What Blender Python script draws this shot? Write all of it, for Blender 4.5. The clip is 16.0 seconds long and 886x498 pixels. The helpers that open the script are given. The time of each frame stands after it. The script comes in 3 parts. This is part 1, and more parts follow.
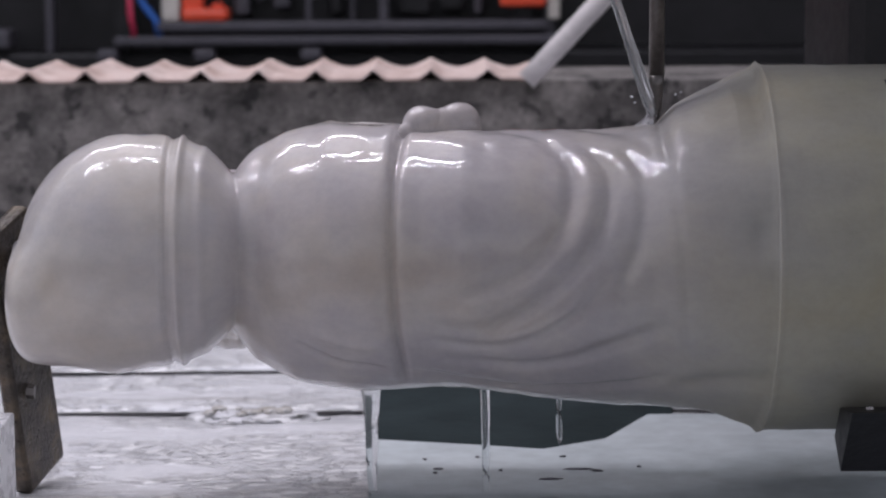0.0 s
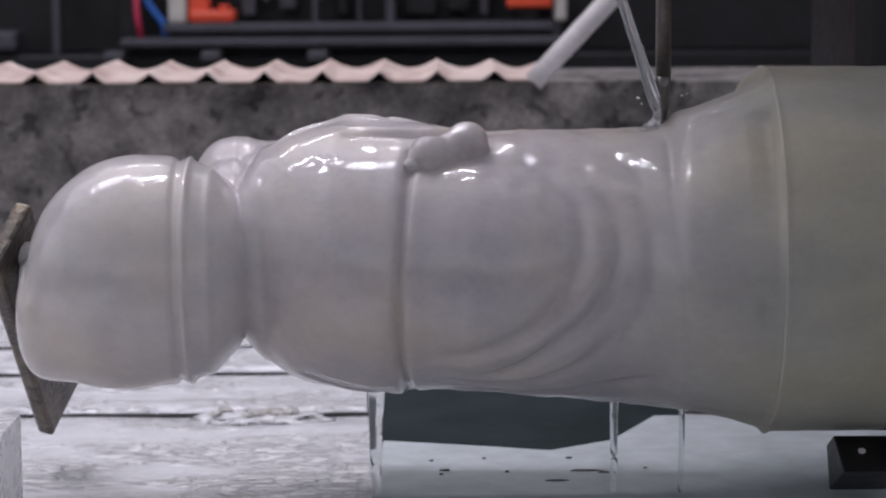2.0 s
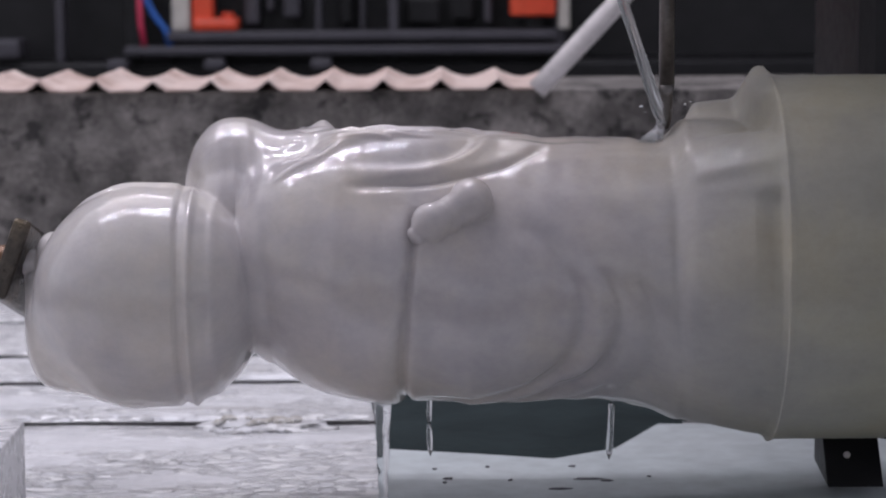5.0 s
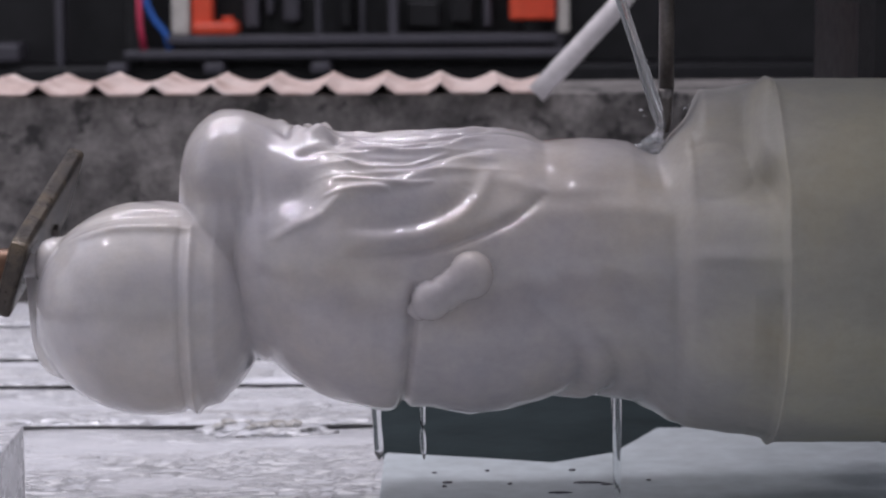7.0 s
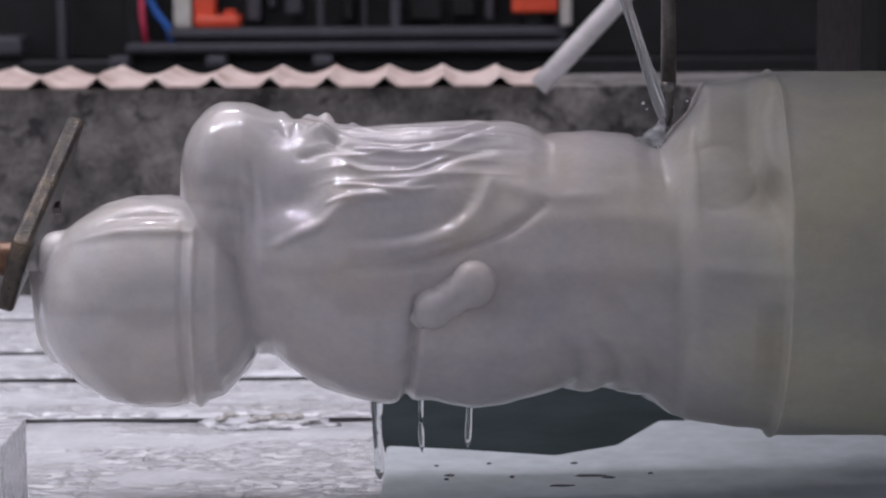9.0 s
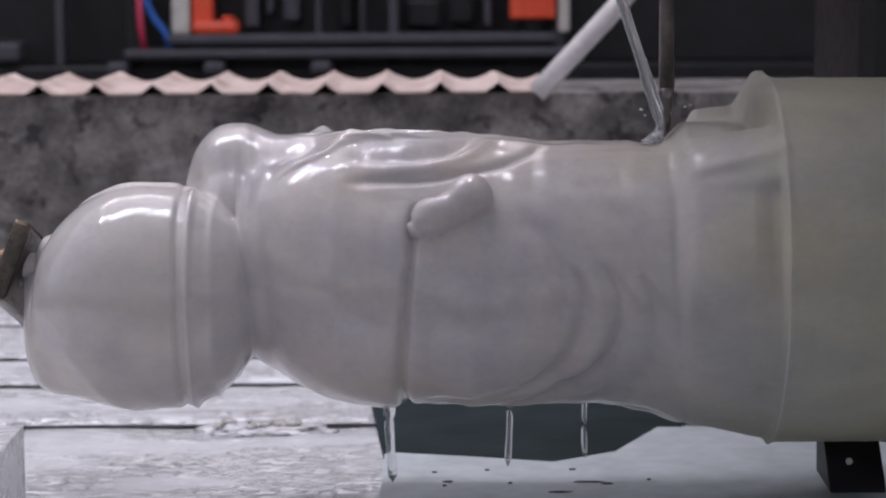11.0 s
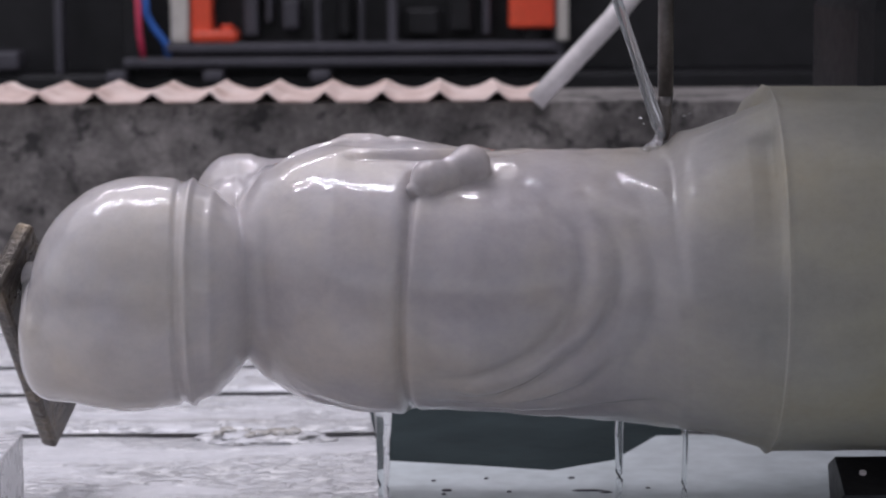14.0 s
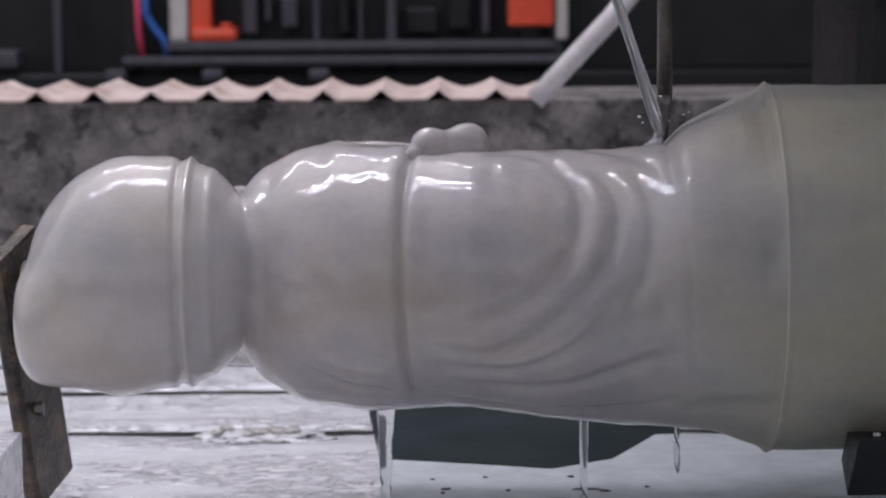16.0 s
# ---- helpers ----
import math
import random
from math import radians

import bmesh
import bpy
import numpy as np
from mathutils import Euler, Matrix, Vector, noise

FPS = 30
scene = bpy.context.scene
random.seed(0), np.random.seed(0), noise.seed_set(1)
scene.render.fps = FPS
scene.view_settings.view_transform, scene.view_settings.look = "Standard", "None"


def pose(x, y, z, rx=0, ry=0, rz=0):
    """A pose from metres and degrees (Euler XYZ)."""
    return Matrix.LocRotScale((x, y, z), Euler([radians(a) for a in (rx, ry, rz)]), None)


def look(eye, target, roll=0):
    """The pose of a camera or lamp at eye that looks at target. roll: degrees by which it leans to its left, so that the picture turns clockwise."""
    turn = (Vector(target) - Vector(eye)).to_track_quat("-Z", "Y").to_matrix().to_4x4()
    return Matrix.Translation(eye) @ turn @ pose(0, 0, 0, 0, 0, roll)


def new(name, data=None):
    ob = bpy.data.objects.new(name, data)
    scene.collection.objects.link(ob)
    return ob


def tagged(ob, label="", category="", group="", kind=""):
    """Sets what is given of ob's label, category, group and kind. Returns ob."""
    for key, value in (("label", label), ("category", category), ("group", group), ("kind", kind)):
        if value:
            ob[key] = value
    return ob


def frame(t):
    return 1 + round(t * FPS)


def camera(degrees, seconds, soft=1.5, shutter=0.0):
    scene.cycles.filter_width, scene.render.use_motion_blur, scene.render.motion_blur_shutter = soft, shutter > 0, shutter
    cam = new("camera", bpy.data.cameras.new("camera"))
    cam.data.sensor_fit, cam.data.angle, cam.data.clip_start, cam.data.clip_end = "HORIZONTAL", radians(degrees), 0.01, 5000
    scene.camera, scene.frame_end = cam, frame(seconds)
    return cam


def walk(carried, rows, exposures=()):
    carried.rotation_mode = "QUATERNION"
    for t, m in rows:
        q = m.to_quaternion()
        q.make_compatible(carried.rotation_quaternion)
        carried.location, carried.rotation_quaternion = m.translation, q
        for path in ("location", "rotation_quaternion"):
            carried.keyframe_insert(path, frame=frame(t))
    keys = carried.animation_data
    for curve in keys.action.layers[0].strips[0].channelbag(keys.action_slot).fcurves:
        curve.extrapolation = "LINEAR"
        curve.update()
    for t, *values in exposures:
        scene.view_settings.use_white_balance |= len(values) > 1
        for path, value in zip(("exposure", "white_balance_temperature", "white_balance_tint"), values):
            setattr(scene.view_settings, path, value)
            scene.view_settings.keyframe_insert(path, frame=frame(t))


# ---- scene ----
# ---- camera ----
EYE = (0.0, 0.0, 0.624)
PITCH, PX = 7.447, 4200.0
cam = camera(21.15, 16.0, soft=2.0)
cam.data.dof.use_dof, cam.data.dof.focus_distance, cam.data.dof.aperture_fstop = True, 2.42, 8.0


def aim(dx, dy):
    """Camera pose for a small sway: the view turned by dx to the left and dy up, in 1/4200 radians."""
    yaw, pitch = dx / PX, radians(PITCH) - dy / PX
    way = Vector((-math.sin(yaw) * math.cos(pitch), math.cos(yaw) * math.cos(pitch), -math.sin(pitch)))
    return look(EYE, Vector(EYE) + way, -0.35)


SWAY = [(0, -16.9, -10.0), (0.5, -19.2, -7.7), (1, -17.6, 9.2), (1.5, -1.5, 3.8), (2, -5.3, -7.7), (2.5, -1.5, -1.5),
        (3, 4.5, -6.1), (3.5, 0, 0), (4, 0, 7.6), (6.5, 1.5, 6.1), (7, 0, 13.7), (7.5, -3.8, 12.2), (8, -3, 9.1),
        (8.5, 3.1, 1.5), (9, 3.8, 1.5), (11.5, 0, 13.7), (12, 1.5, 3), (12.5, -2.3, 4.6), (13, 1.5, 9.9),
        (13.5, 0, 13), (14, -1.5, 27.5), (14.5, 1.5, 27.5), (15, 3.1, 25.2), (15.5, 0, 26), (16, -3, 25.2)]
walk(cam, [(t, aim(dx, dy)) for t, dx, dy in SWAY], [(0, 0.04, 6400, 19), (16, 0.04, 6400, 19)])

# ---- light: an overcast day over the open yard, brightest from behind, and a rooflight ----
world = bpy.data.worlds.new("world")
scene.world = world
world.use_nodes = True
wn = world.node_tree
sky = wn.nodes.new("ShaderNodeTexSky")
sky.sky_type, sky.sun_disc, sky.sun_elevation, sky.sun_rotation = "NISHITA", False, radians(61), radians(-17)
wn.nodes["Background"].inputs[1].default_value = 0.14
cloud = wn.nodes.new("ShaderNodeHueSaturation")
cloud.inputs["Saturation"].default_value = 0.24
wn.links.new(sky.outputs[0], cloud.inputs["Color"])
wn.links.new(cloud.outputs[0], wn.nodes["Background"].inputs[0])

sun = new("sun", bpy.data.lights.new("sun", "SUN"))
sun.data.energy, sun.data.angle, sun.data.color = 0.5, radians(85), (1, 0.975, 0.97)
sun.matrix_world = look((-0.7, 4.9, 4.8), (0, 2.577, 0.2))


def skylight(x, y, z, sx, sy, watts):
    lamp = new("skylight", bpy.data.lights.new("skylight", "AREA"))
    lamp.data.shape, lamp.data.size, lamp.data.size_y, lamp.data.energy = "RECTANGLE", sx, sy, watts
    lamp.data.color = (0.93, 0.95, 1.0)
    lamp.matrix_world = look((x, y, z), (x, y + 0.001, 0))
    return lamp


skylight(-1.3, 3.47, 3.92, 3.6, 0.07, 60)
skylight(-1.3, 3.05, 3.92, 3.6, 0.05, 38)
skylight(-1.3, 5.60, 3.92, 3.6, 0.10, 34)


# ---- materials ----
def nodes(name):
    m = bpy.data.materials.new(name)
    m.use_nodes = True
    nt = m.node_tree
    return m, nt, nt.nodes["Principled BSDF"]


def noise_fac(nt, scale, detail=6, rough=0.6, stretch=(1, 1, 1), kind="Object"):
    co = nt.nodes.new("ShaderNodeTexCoord")
    mp = nt.nodes.new("ShaderNodeMapping")
    mp.inputs["Scale"].default_value = stretch
    tx = nt.nodes.new("ShaderNodeTexNoise")
    tx.inputs["Scale"].default_value, tx.inputs["Detail"].default_value, tx.inputs["Roughness"].default_value = scale, detail, rough
    nt.links.new(co.outputs[kind], mp.inputs[0])
    nt.links.new(mp.outputs[0], tx.inputs["Vector"])
    return tx.outputs["Fac"]


def ramp(nt, fac, stops):
    r = nt.nodes.new("ShaderNodeValToRGB")
    e = r.color_ramp.elements
    e[0].position, e[0].color = stops[0][0], (*stops[0][1], 1)
    e[1].position, e[1].color = stops[-1][0], (*stops[-1][1], 1)
    for p, c in stops[1:-1]:
        k = e.new(p)
        k.color = (*c, 1)
    nt.links.new(fac, r.inputs[0])
    return r.outputs[0]


def mixed(nt, fac, a, b, mode="MIX"):
    m = nt.nodes.new("ShaderNodeMix")
    m.data_type, m.blend_type = "RGBA", mode
    for sock, v in ((0, fac), (6, a), (7, b)):
        if isinstance(v, (int, float)):
            m.inputs[sock].default_value = v
        elif isinstance(v, tuple):
            m.inputs[sock].default_value = (*v, 1)
        else:
            nt.links.new(v, m.inputs[sock])
    return m.outputs[2]


def bump(nt, bsdf, fac, dist, strength=1.0):
    b = nt.nodes.new("ShaderNodeBump")
    b.inputs["Strength"].default_value, b.inputs["Distance"].default_value = strength, dist
    nt.links.new(fac, b.inputs["Height"])
    prev = bsdf.inputs["Normal"]
    if prev.is_linked:
        nt.links.new(prev.links[0].from_socket, b.inputs["Normal"])
    nt.links.new(b.outputs[0], bsdf.inputs["Normal"])


def surface(name, stops, scale=8, rough=(0.5, 0.7), metal=0.0, relief=0.001, fine=60, stretch=(1, 1, 1)):
    """A worn surface: colour at two scales, uneven gloss, fine relief."""
    m, nt, b = nodes(name)
    big, small = noise_fac(nt, scale, stretch=stretch), noise_fac(nt, fine, 4)
    col = ramp(nt, big, stops)
    dark = ramp(nt, small, [(0.3, (0.72, 0.72, 0.72)), (0.7, (1, 1, 1))])
    nt.links.new(mixed(nt, 0.8, col, dark, "MULTIPLY"), b.inputs["Base Color"])
    rr = nt.nodes.new("ShaderNodeMapRange")
    rr.inputs[3].default_value, rr.inputs[4].default_value = rough
    nt.links.new(small, rr.inputs[0])
    nt.links.new(rr.outputs[0], b.inputs["Roughness"])
    b.inputs["Metallic"].default_value = metal
    if relief:
        bump(nt, b, small, relief)
    return m


def marble():
    """Wet white marble; the uncut skin of the block, past the collar, is stained olive; shade on the right is painted
    into the tone.
    """
    m, nt, b = nodes("wet_marble")
    big, mid, fine = noise_fac(nt, 7, 5), noise_fac(nt, 22, 5, 0.6, (0.5, 1, 1)), noise_fac(nt, 180, 3)
    white = ramp(nt, big, [(0.28, (0.465, 0.445, 0.46)), (0.45, (0.525, 0.495, 0.495)), (0.56, (0.56, 0.525, 0.50)), (0.72, (0.56, 0.51, 0.46))])
    co = nt.nodes.new("ShaderNodeTexCoord")
    sep = nt.nodes.new("ShaderNodeSeparateXYZ")
    nt.links.new(co.outputs["Object"], sep.inputs[0])
    mr = nt.nodes.new("ShaderNodeMapRange")
    mr.inputs[1].default_value, mr.inputs[2].default_value = -0.45, 0.45
    nt.links.new(sep.outputs[0], mr.inputs[0])
    # grey and olive of the stone, with the right end's shade painted in
    shaded_tone = ramp(nt, mr.outputs[0], [(0.0, (0.97, 0.97, 0.96)), (0.40, (0.88, 0.86, 0.865)), (0.66, (0.79, 0.765, 0.765)), (0.80, (0.725, 0.725, 0.69)), (0.90, (0.665, 0.675, 0.60)), (1.0, (0.61, 0.62, 0.52))])
    col = mixed(nt, 1.0, white, shaded_tone, "MULTIPLY")
    col = mixed(nt, 0.45, col, ramp(nt, mid, [(0.35, (0.80, 0.80, 0.82)), (0.65, (1, 1, 1))]), "MULTIPLY")
    cloudy = ramp(nt, noise_fac(nt, 3.2, 4, 0.6), [(0.35, (0.945, 0.935, 0.945)), (0.5, (1, 1, 1)), (0.65, (1.0, 0.98, 0.945))])
    col = mixed(nt, 1.0, col, cloudy, "MULTIPLY")
    nt.links.new(mixed(nt, 0.5, col, ramp(nt, noise_fac(nt, 110, 4, 0.7), [(0.3, (0.88, 0.88, 0.88)), (0.6, (1, 1, 1))]), "MULTIPLY"), b.inputs["Base Color"])
    b.inputs["Roughness"].default_value = 0.5
    b.inputs["Specular IOR Level"].default_value = 0.08
    b.inputs["Subsurface Weight"].default_value, b.inputs["Subsurface Scale"].default_value = 0.6, 1.0
    b.inputs["Subsurface Radius"].default_value = (0.012, 0.011, 0.010)
    b.inputs["Coat Weight"].default_value, b.inputs["Coat Roughness"].default_value = 0.55, 0.018
    wet = nt.nodes.new("ShaderNodeMapRange")
    wet.inputs[1].default_value, wet.inputs[2].default_value, wet.inputs[3].default_value, wet.inputs[4].default_value = 0.20, 0.28, 1.0, 0.15
    nt.links.new(sep.outputs[0], wet.inputs[0])
    runs = ramp(nt, noise_fac(nt, 16, 4, 0.6, (0.6, 1, 1)), [(0.34, (0.6, 0.6, 0.6)), (0.50, (1, 1, 1))])
    nt.links.new(mixed(nt, 1.0, wet.outputs[0], runs, "MULTIPLY"), b.inputs["Coat Weight"])
    nt.links.new(ramp(nt, mid, [(0.3, (0.38, 0.38, 0.38)), (0.7, (0.62, 0.62, 0.62))]), b.inputs["Roughness"])
    bump(nt, b, fine, 0.0004, 0.3)
    bump(nt, b, mid, 0.0015, 0.2)
    bump(nt, b, noise_fac(nt, 34, 3, 0.5, (0.55, 1, 1)), 0.003, 0.22)
    # the water film lies smoother than the stone
    film = nt.nodes.new("ShaderNodeBump")
    film.inputs["Strength"].default_value, film.inputs["Distance"].default_value = 0.5, 0.0034
    nt.links.new(noise_fac(nt, 17, 1.5, 0.5, (0.4, 1, 1)), film.inputs["Height"])
    nt.links.new(film.outputs[0], b.inputs["Coat Normal"])
    return m


def water():
    m, nt, b = nodes("water")
    b.inputs["Base Color"].default_value = (0.93, 0.95, 0.96, 1)
    b.inputs["Transmission Weight"].default_value, b.inputs["IOR"].default_value, b.inputs["Roughness"].default_value = 0.9, 1.33, 0.06
    bump(nt, b, noise_fac(nt, 60, 2, 0.5, (1, 1, 0.25)), 0.0012, 0.6)
    return m


def froth():
    """Water full of air: whitish and half clear."""
    m, nt, b = nodes("froth")
    b.inputs["Base Color"].default_value = (0.80, 0.79, 0.82, 1)
    b.inputs["Transmission Weight"].default_value, b.inputs["IOR"].default_value, b.inputs["Roughness"].default_value = 0.55, 1.2, 0.25
    nt.links.new(ramp(nt, noise_fac(nt, 120, 4, 0.7), [(0.4, (0.25, 0.25, 0.25)), (0.62, (0.8, 0.8, 0.8))]), b.inputs["Alpha"])
    bump(nt, b, noise_fac(nt, 150, 3, 0.6), 0.003, 0.6)
    return m


MARBLE, WATER, FROTH = marble(), water(), froth()
MILKY = surface("milky_board", [(0.3, (0.47, 0.52, 0.54)), (0.7, (0.58, 0.62, 0.64))], 4, (0.45, 0.65), 0, 0.0006, 30)
SLUDGE = surface("stone_sludge", [(0.3, (0.30, 0.26, 0.20)), (0.5, (0.50, 0.47, 0.43)), (0.7, (0.80, 0.79, 0.80))], 40, (0.15, 0.5), 0, 0.004, 120)
WHITE_PAINT = surface("wet_white_paint", [(0.3, (0.66, 0.65, 0.67)), (0.7, (0.80, 0.79, 0.81))], 7, (0.15, 0.4), 0, 0.0008, 40)
DARK_AREA = surface("dark_area", [(0.3, (0.015, 0.023, 0.025)), (0.7, (0.028, 0.040, 0.043))], 7, (0.75, 0.95), 0, 0.001)
DARK_AREA.node_tree.nodes["Principled BSDF"].inputs["Specular IOR Level"].default_value = 0.12


def concrete():
    m, nt, b = nodes("stained_concrete")
    big, mid, fine = noise_fac(nt, 4, 6, 0.7), noise_fac(nt, 13, 7, 0.72), noise_fac(nt, 90, 4)
    col = ramp(nt, mid, [(0.32, (0.07, 0.064, 0.06)), (0.47, (0.165, 0.15, 0.142)), (0.64, (0.30, 0.275, 0.26))])
    damp = ramp(nt, big, [(0.36, (0.42, 0.42, 0.43)), (0.58, (1, 1, 1))])
    pits = ramp(nt, noise_fac(nt, 15, 5, 0.65), [(0.36, (0.16, 0.16, 0.17)), (0.44, (1, 1, 1))])
    col = mixed(nt, 0.85, mixed(nt, 0.9, col, damp, "MULTIPLY"), pits, "MULTIPLY")
    nt.links.new(mixed(nt, 0.6, col, ramp(nt, fine, [(0.3, (0.6, 0.6, 0.6)), (0.7, (1.1, 1.1, 1.1))]), "MULTIPLY"), b.inputs["Base Color"])
    b.inputs["Roughness"].default_value = 0.85
    bump(nt, b, fine, 0.004)
    bump(nt, b, mid, 0.008)
    return m


def wet_table():
    """White painted steel under milky water; patches of white flecks paint its glints along with froth."""
    m, nt, b = nodes("wet_white_table")
    big, mid = noise_fac(nt, 3.6, 5, 0.62, (1, 2.2, 1)), noise_fac(nt, 30, 5, 0.65, (1, 1.0, 1))
    froth, dirt = noise_fac(nt, 52, 4, 0.62, (0.6, 1.5, 1)), noise_fac(nt, 3, 5, 0.7, (0.6, 2.5, 1))
    film = ramp(nt, mid, [(0.32, (0.70, 0.70, 0.73)), (0.66, (0.80, 0.795, 0.82))])
    patch = ramp(nt, big, [(0.42, (0, 0, 0)), (0.54, (1, 1, 1))])
    # white flecks put the water's glints, and froth, into the base colour
    froth_glints = mixed(nt, 1.0, patch, ramp(nt, froth, [(0.46, (0, 0, 0)), (0.55, (1, 1, 1))]), "MULTIPLY")
    base = mixed(nt, froth_glints, film, (0.95, 0.94, 0.95))
    base = mixed(nt, 1.0, base, ramp(nt, dirt, [(0.28, (0.74, 0.72, 0.70)), (0.42, (1, 1, 1))]), "MULTIPLY")
    nt.links.new(base, b.inputs["Base Color"])
    b.inputs["Roughness"].default_value, b.inputs["IOR"].default_value = 0.17, 1.33
    bump(nt, b, froth_glints, 0.008, 0.9)
    bump(nt, b, mid, 0.004, 0.5)
    return m


CONCRETE, WET_WHITE = concrete(), wet_table()
SHEET = surface("pink_fibre_sheet", [(0.3, (0.44, 0.31, 0.26)), (0.45, (0.62, 0.47, 0.42)), (0.65, (0.74, 0.61, 0.56))], 14, (0.6, 0.85), 0, 0.001)
RUSTY = surface("rusty_steel", [(0.3, (0.03, 0.027, 0.025)), (0.5, (0.075, 0.062, 0.05)), (0.72, (0.19, 0.145, 0.095))], 30, (0.16, 0.48), 0.55, 0.002, 150)
SHAFT = surface("brown_shaft", [(0.3, (0.10, 0.05, 0.03)), (0.7, (0.25, 0.13, 0.07))], 30, (0.3, 0.5), 0.4, 0.001, 150)
BLACK_STEEL = surface("black_steel", [(0.3, (0.006, 0.006, 0.007)), (0.7, (0.015, 0.014, 0.017))], 12, (0.35, 0.6), 0.3, 0.001)
GREY_STEEL = surface("grey_paint", [(0.3, (0.045, 0.042, 0.054)), (0.7, (0.075, 0.070, 0.085))], 6, (0.4, 0.6), 0, 0.0005)
TOOL = surface("tool_steel", [(0.3, (0.10, 0.09, 0.085)), (0.7, (0.22, 0.20, 0.19))], 30, (0.25, 0.4), 0.8, 0.0004, 200)
ORANGE = surface("orange_paint", [(0.3, (0.70, 0.060, 0.022)), (0.7, (0.84, 0.10, 0.04))], 6, (0.35, 0.5), 0, 0.0004)
RED = surface("red_hose", [(0.3, (0.55, 0.03, 0.08)), (0.7, (0.66, 0.05, 0.12))], 6, (0.4, 0.5), 0, 0)
BLUE = surface("blue_hose", [(0.3, (0.02, 0.10, 0.42)), (0.7, (0.03, 0.16, 0.55))], 6, (0.4, 0.5), 0, 0)
BEIGE = surface("beige_plastic", [(0.3, (0.50, 0.46, 0.42)), (0.7, (0.62, 0.58, 0.54))], 6, (0.4, 0.6), 0, 0)
PALE = surface("pale_pipe", [(0.3, (0.50, 0.46, 0.46)), (0.7, (0.62, 0.58, 0.58))], 8, (0.4, 0.6), 0, 0)
ROOFING = surface("dull_roofing", [(0.3, (0.16, 0.16, 0.17)), (0.7, (0.26, 0.26, 0.27))], 2, (0.7, 0.9), 0, 0)
FLOOR = surface("dark_floor", [(0.3, (0.06, 0.06, 0.06)), (0.7, (0.13, 0.13, 0.125))], 2, (0.5, 0.8), 0, 0.001)


# ---- mesh helpers ----
def part(name, bm, material, parent=None, label="", smooth=False):
    me = bpy.data.meshes.new(name)
    bm.to_mesh(me)
    bm.free()
    me.materials.append(material)
    if smooth:
        me.shade_smooth()
    ob = new(name, me)
    ob.parent = parent
    if label:
        ob["label"] = label
    return ob


def box(x0, y0, z0, x1, y1, z1, bevel=0.0, m=None):
    bm = bmesh.new()
    bmesh.ops.create_cube(bm, size=1, matrix=Matrix.Translation(((x0 + x1) / 2, (y0 + y1) / 2, (z0 + z1) / 2)) @ Matrix.Diagonal((x1 - x0, y1 - y0, z1 - z0, 1)))
    if bevel:
        bmesh.ops.bevel(bm, geom=bm.edges[:], offset=bevel, segments=2, affect="EDGES", profile=0.5)
    if m:
        bm.transform(m)
    return bm


def rod(points, radii, sides=16):
    """A tube through points with a radius at each, capped."""
    bm = bmesh.new()
    pts = [Vector(p) for p in points]
    rings = []
    for i, p in enumerate(pts):
        d = (pts[min(i + 1, len(pts) - 1)] - pts[max(i - 1, 0)]).normalized()
        q = d.to_track_quat("Z", "Y")
        r = radii[i] if isinstance(radii, (list, tuple)) else radii
        rings.append([bm.verts.new(p + q @ Vector((r * math.cos(a), r * math.sin(a), 0))) for a in (2 * math.pi * k / sides for k in range(sides))])
    for a, b in zip(rings, rings[1:]):
        for k in range(sides):
            bm.faces.new((a[k], a[(k + 1) % sides], b[(k + 1) % sides], b[k]))
    bm.faces.new(rings[0][::-1])
    bm.faces.new(rings[-1])
    return bm


def thing(name, label, category, group="", kind="", at=(0, 0, 0)):
    e = new(name)
    e.location = at
    return tagged(e, label, category, group, kind)


# ---- setting ----
floor = tagged(part("floor", box(-30, -30, -0.75, 30, 30, -0.65), FLOOR), "dark wet workshop floor of worn concrete", "floor", kind="structure")
roof = tagged(part("ceiling", box(-9, 6.4, 4.0, 9, 12, 4.15), ROOFING), "dull sheet roof of the open shed", "ceiling", kind="structure")
# unseen frame, added to give the overhead strip lamps something to hang from
rooflight = thing("rooflight", "unseen narrow frame added to carry the strip lamps over the table", "rooflight")
for y in (2.94, 3.17, 3.66, 5.46, 5.70):
    part("bar", box(-3.2, y, 3.93, 0.6, y + 0.06, 3.99, 0.005), ROOFING, rooflight)
for x in (-3.2, 0.54):
    part("hanger", box(x, 3.72, 3.95, x + 0.06, 6.42, 4.02, 0.005), ROOFING, rooflight)
    part("end", box(x, 3.0, 3.93, x + 0.06, 3.66, 3.99, 0.005), ROOFING, rooflight)
tagged(part("wall_back", box(-9, 11.8, -0.65, 9, 12, 4.0), ROOFING), "dark sheet wall far behind the machines", "wall", kind="structure")
tagged(part("wall_side", box(8.8, 6.4, -0.65, 9, 11.8, 4.0), ROOFING), "dark sheet side wall of the shed", "wall", kind="structure")
tagged(part("wall_side", box(-9, 6.4, -0.65, -8.8, 11.8, 4.0), ROOFING), "dark sheet side wall of the shed", "wall", kind="structure")

wall = tagged(part("wall_low", box(-2.2, 4.22, -0.65, 2.2, 4.62, 0.365, 0.004), CONCRETE), "low stained grey concrete wall behind the table", "wall", kind="structure")

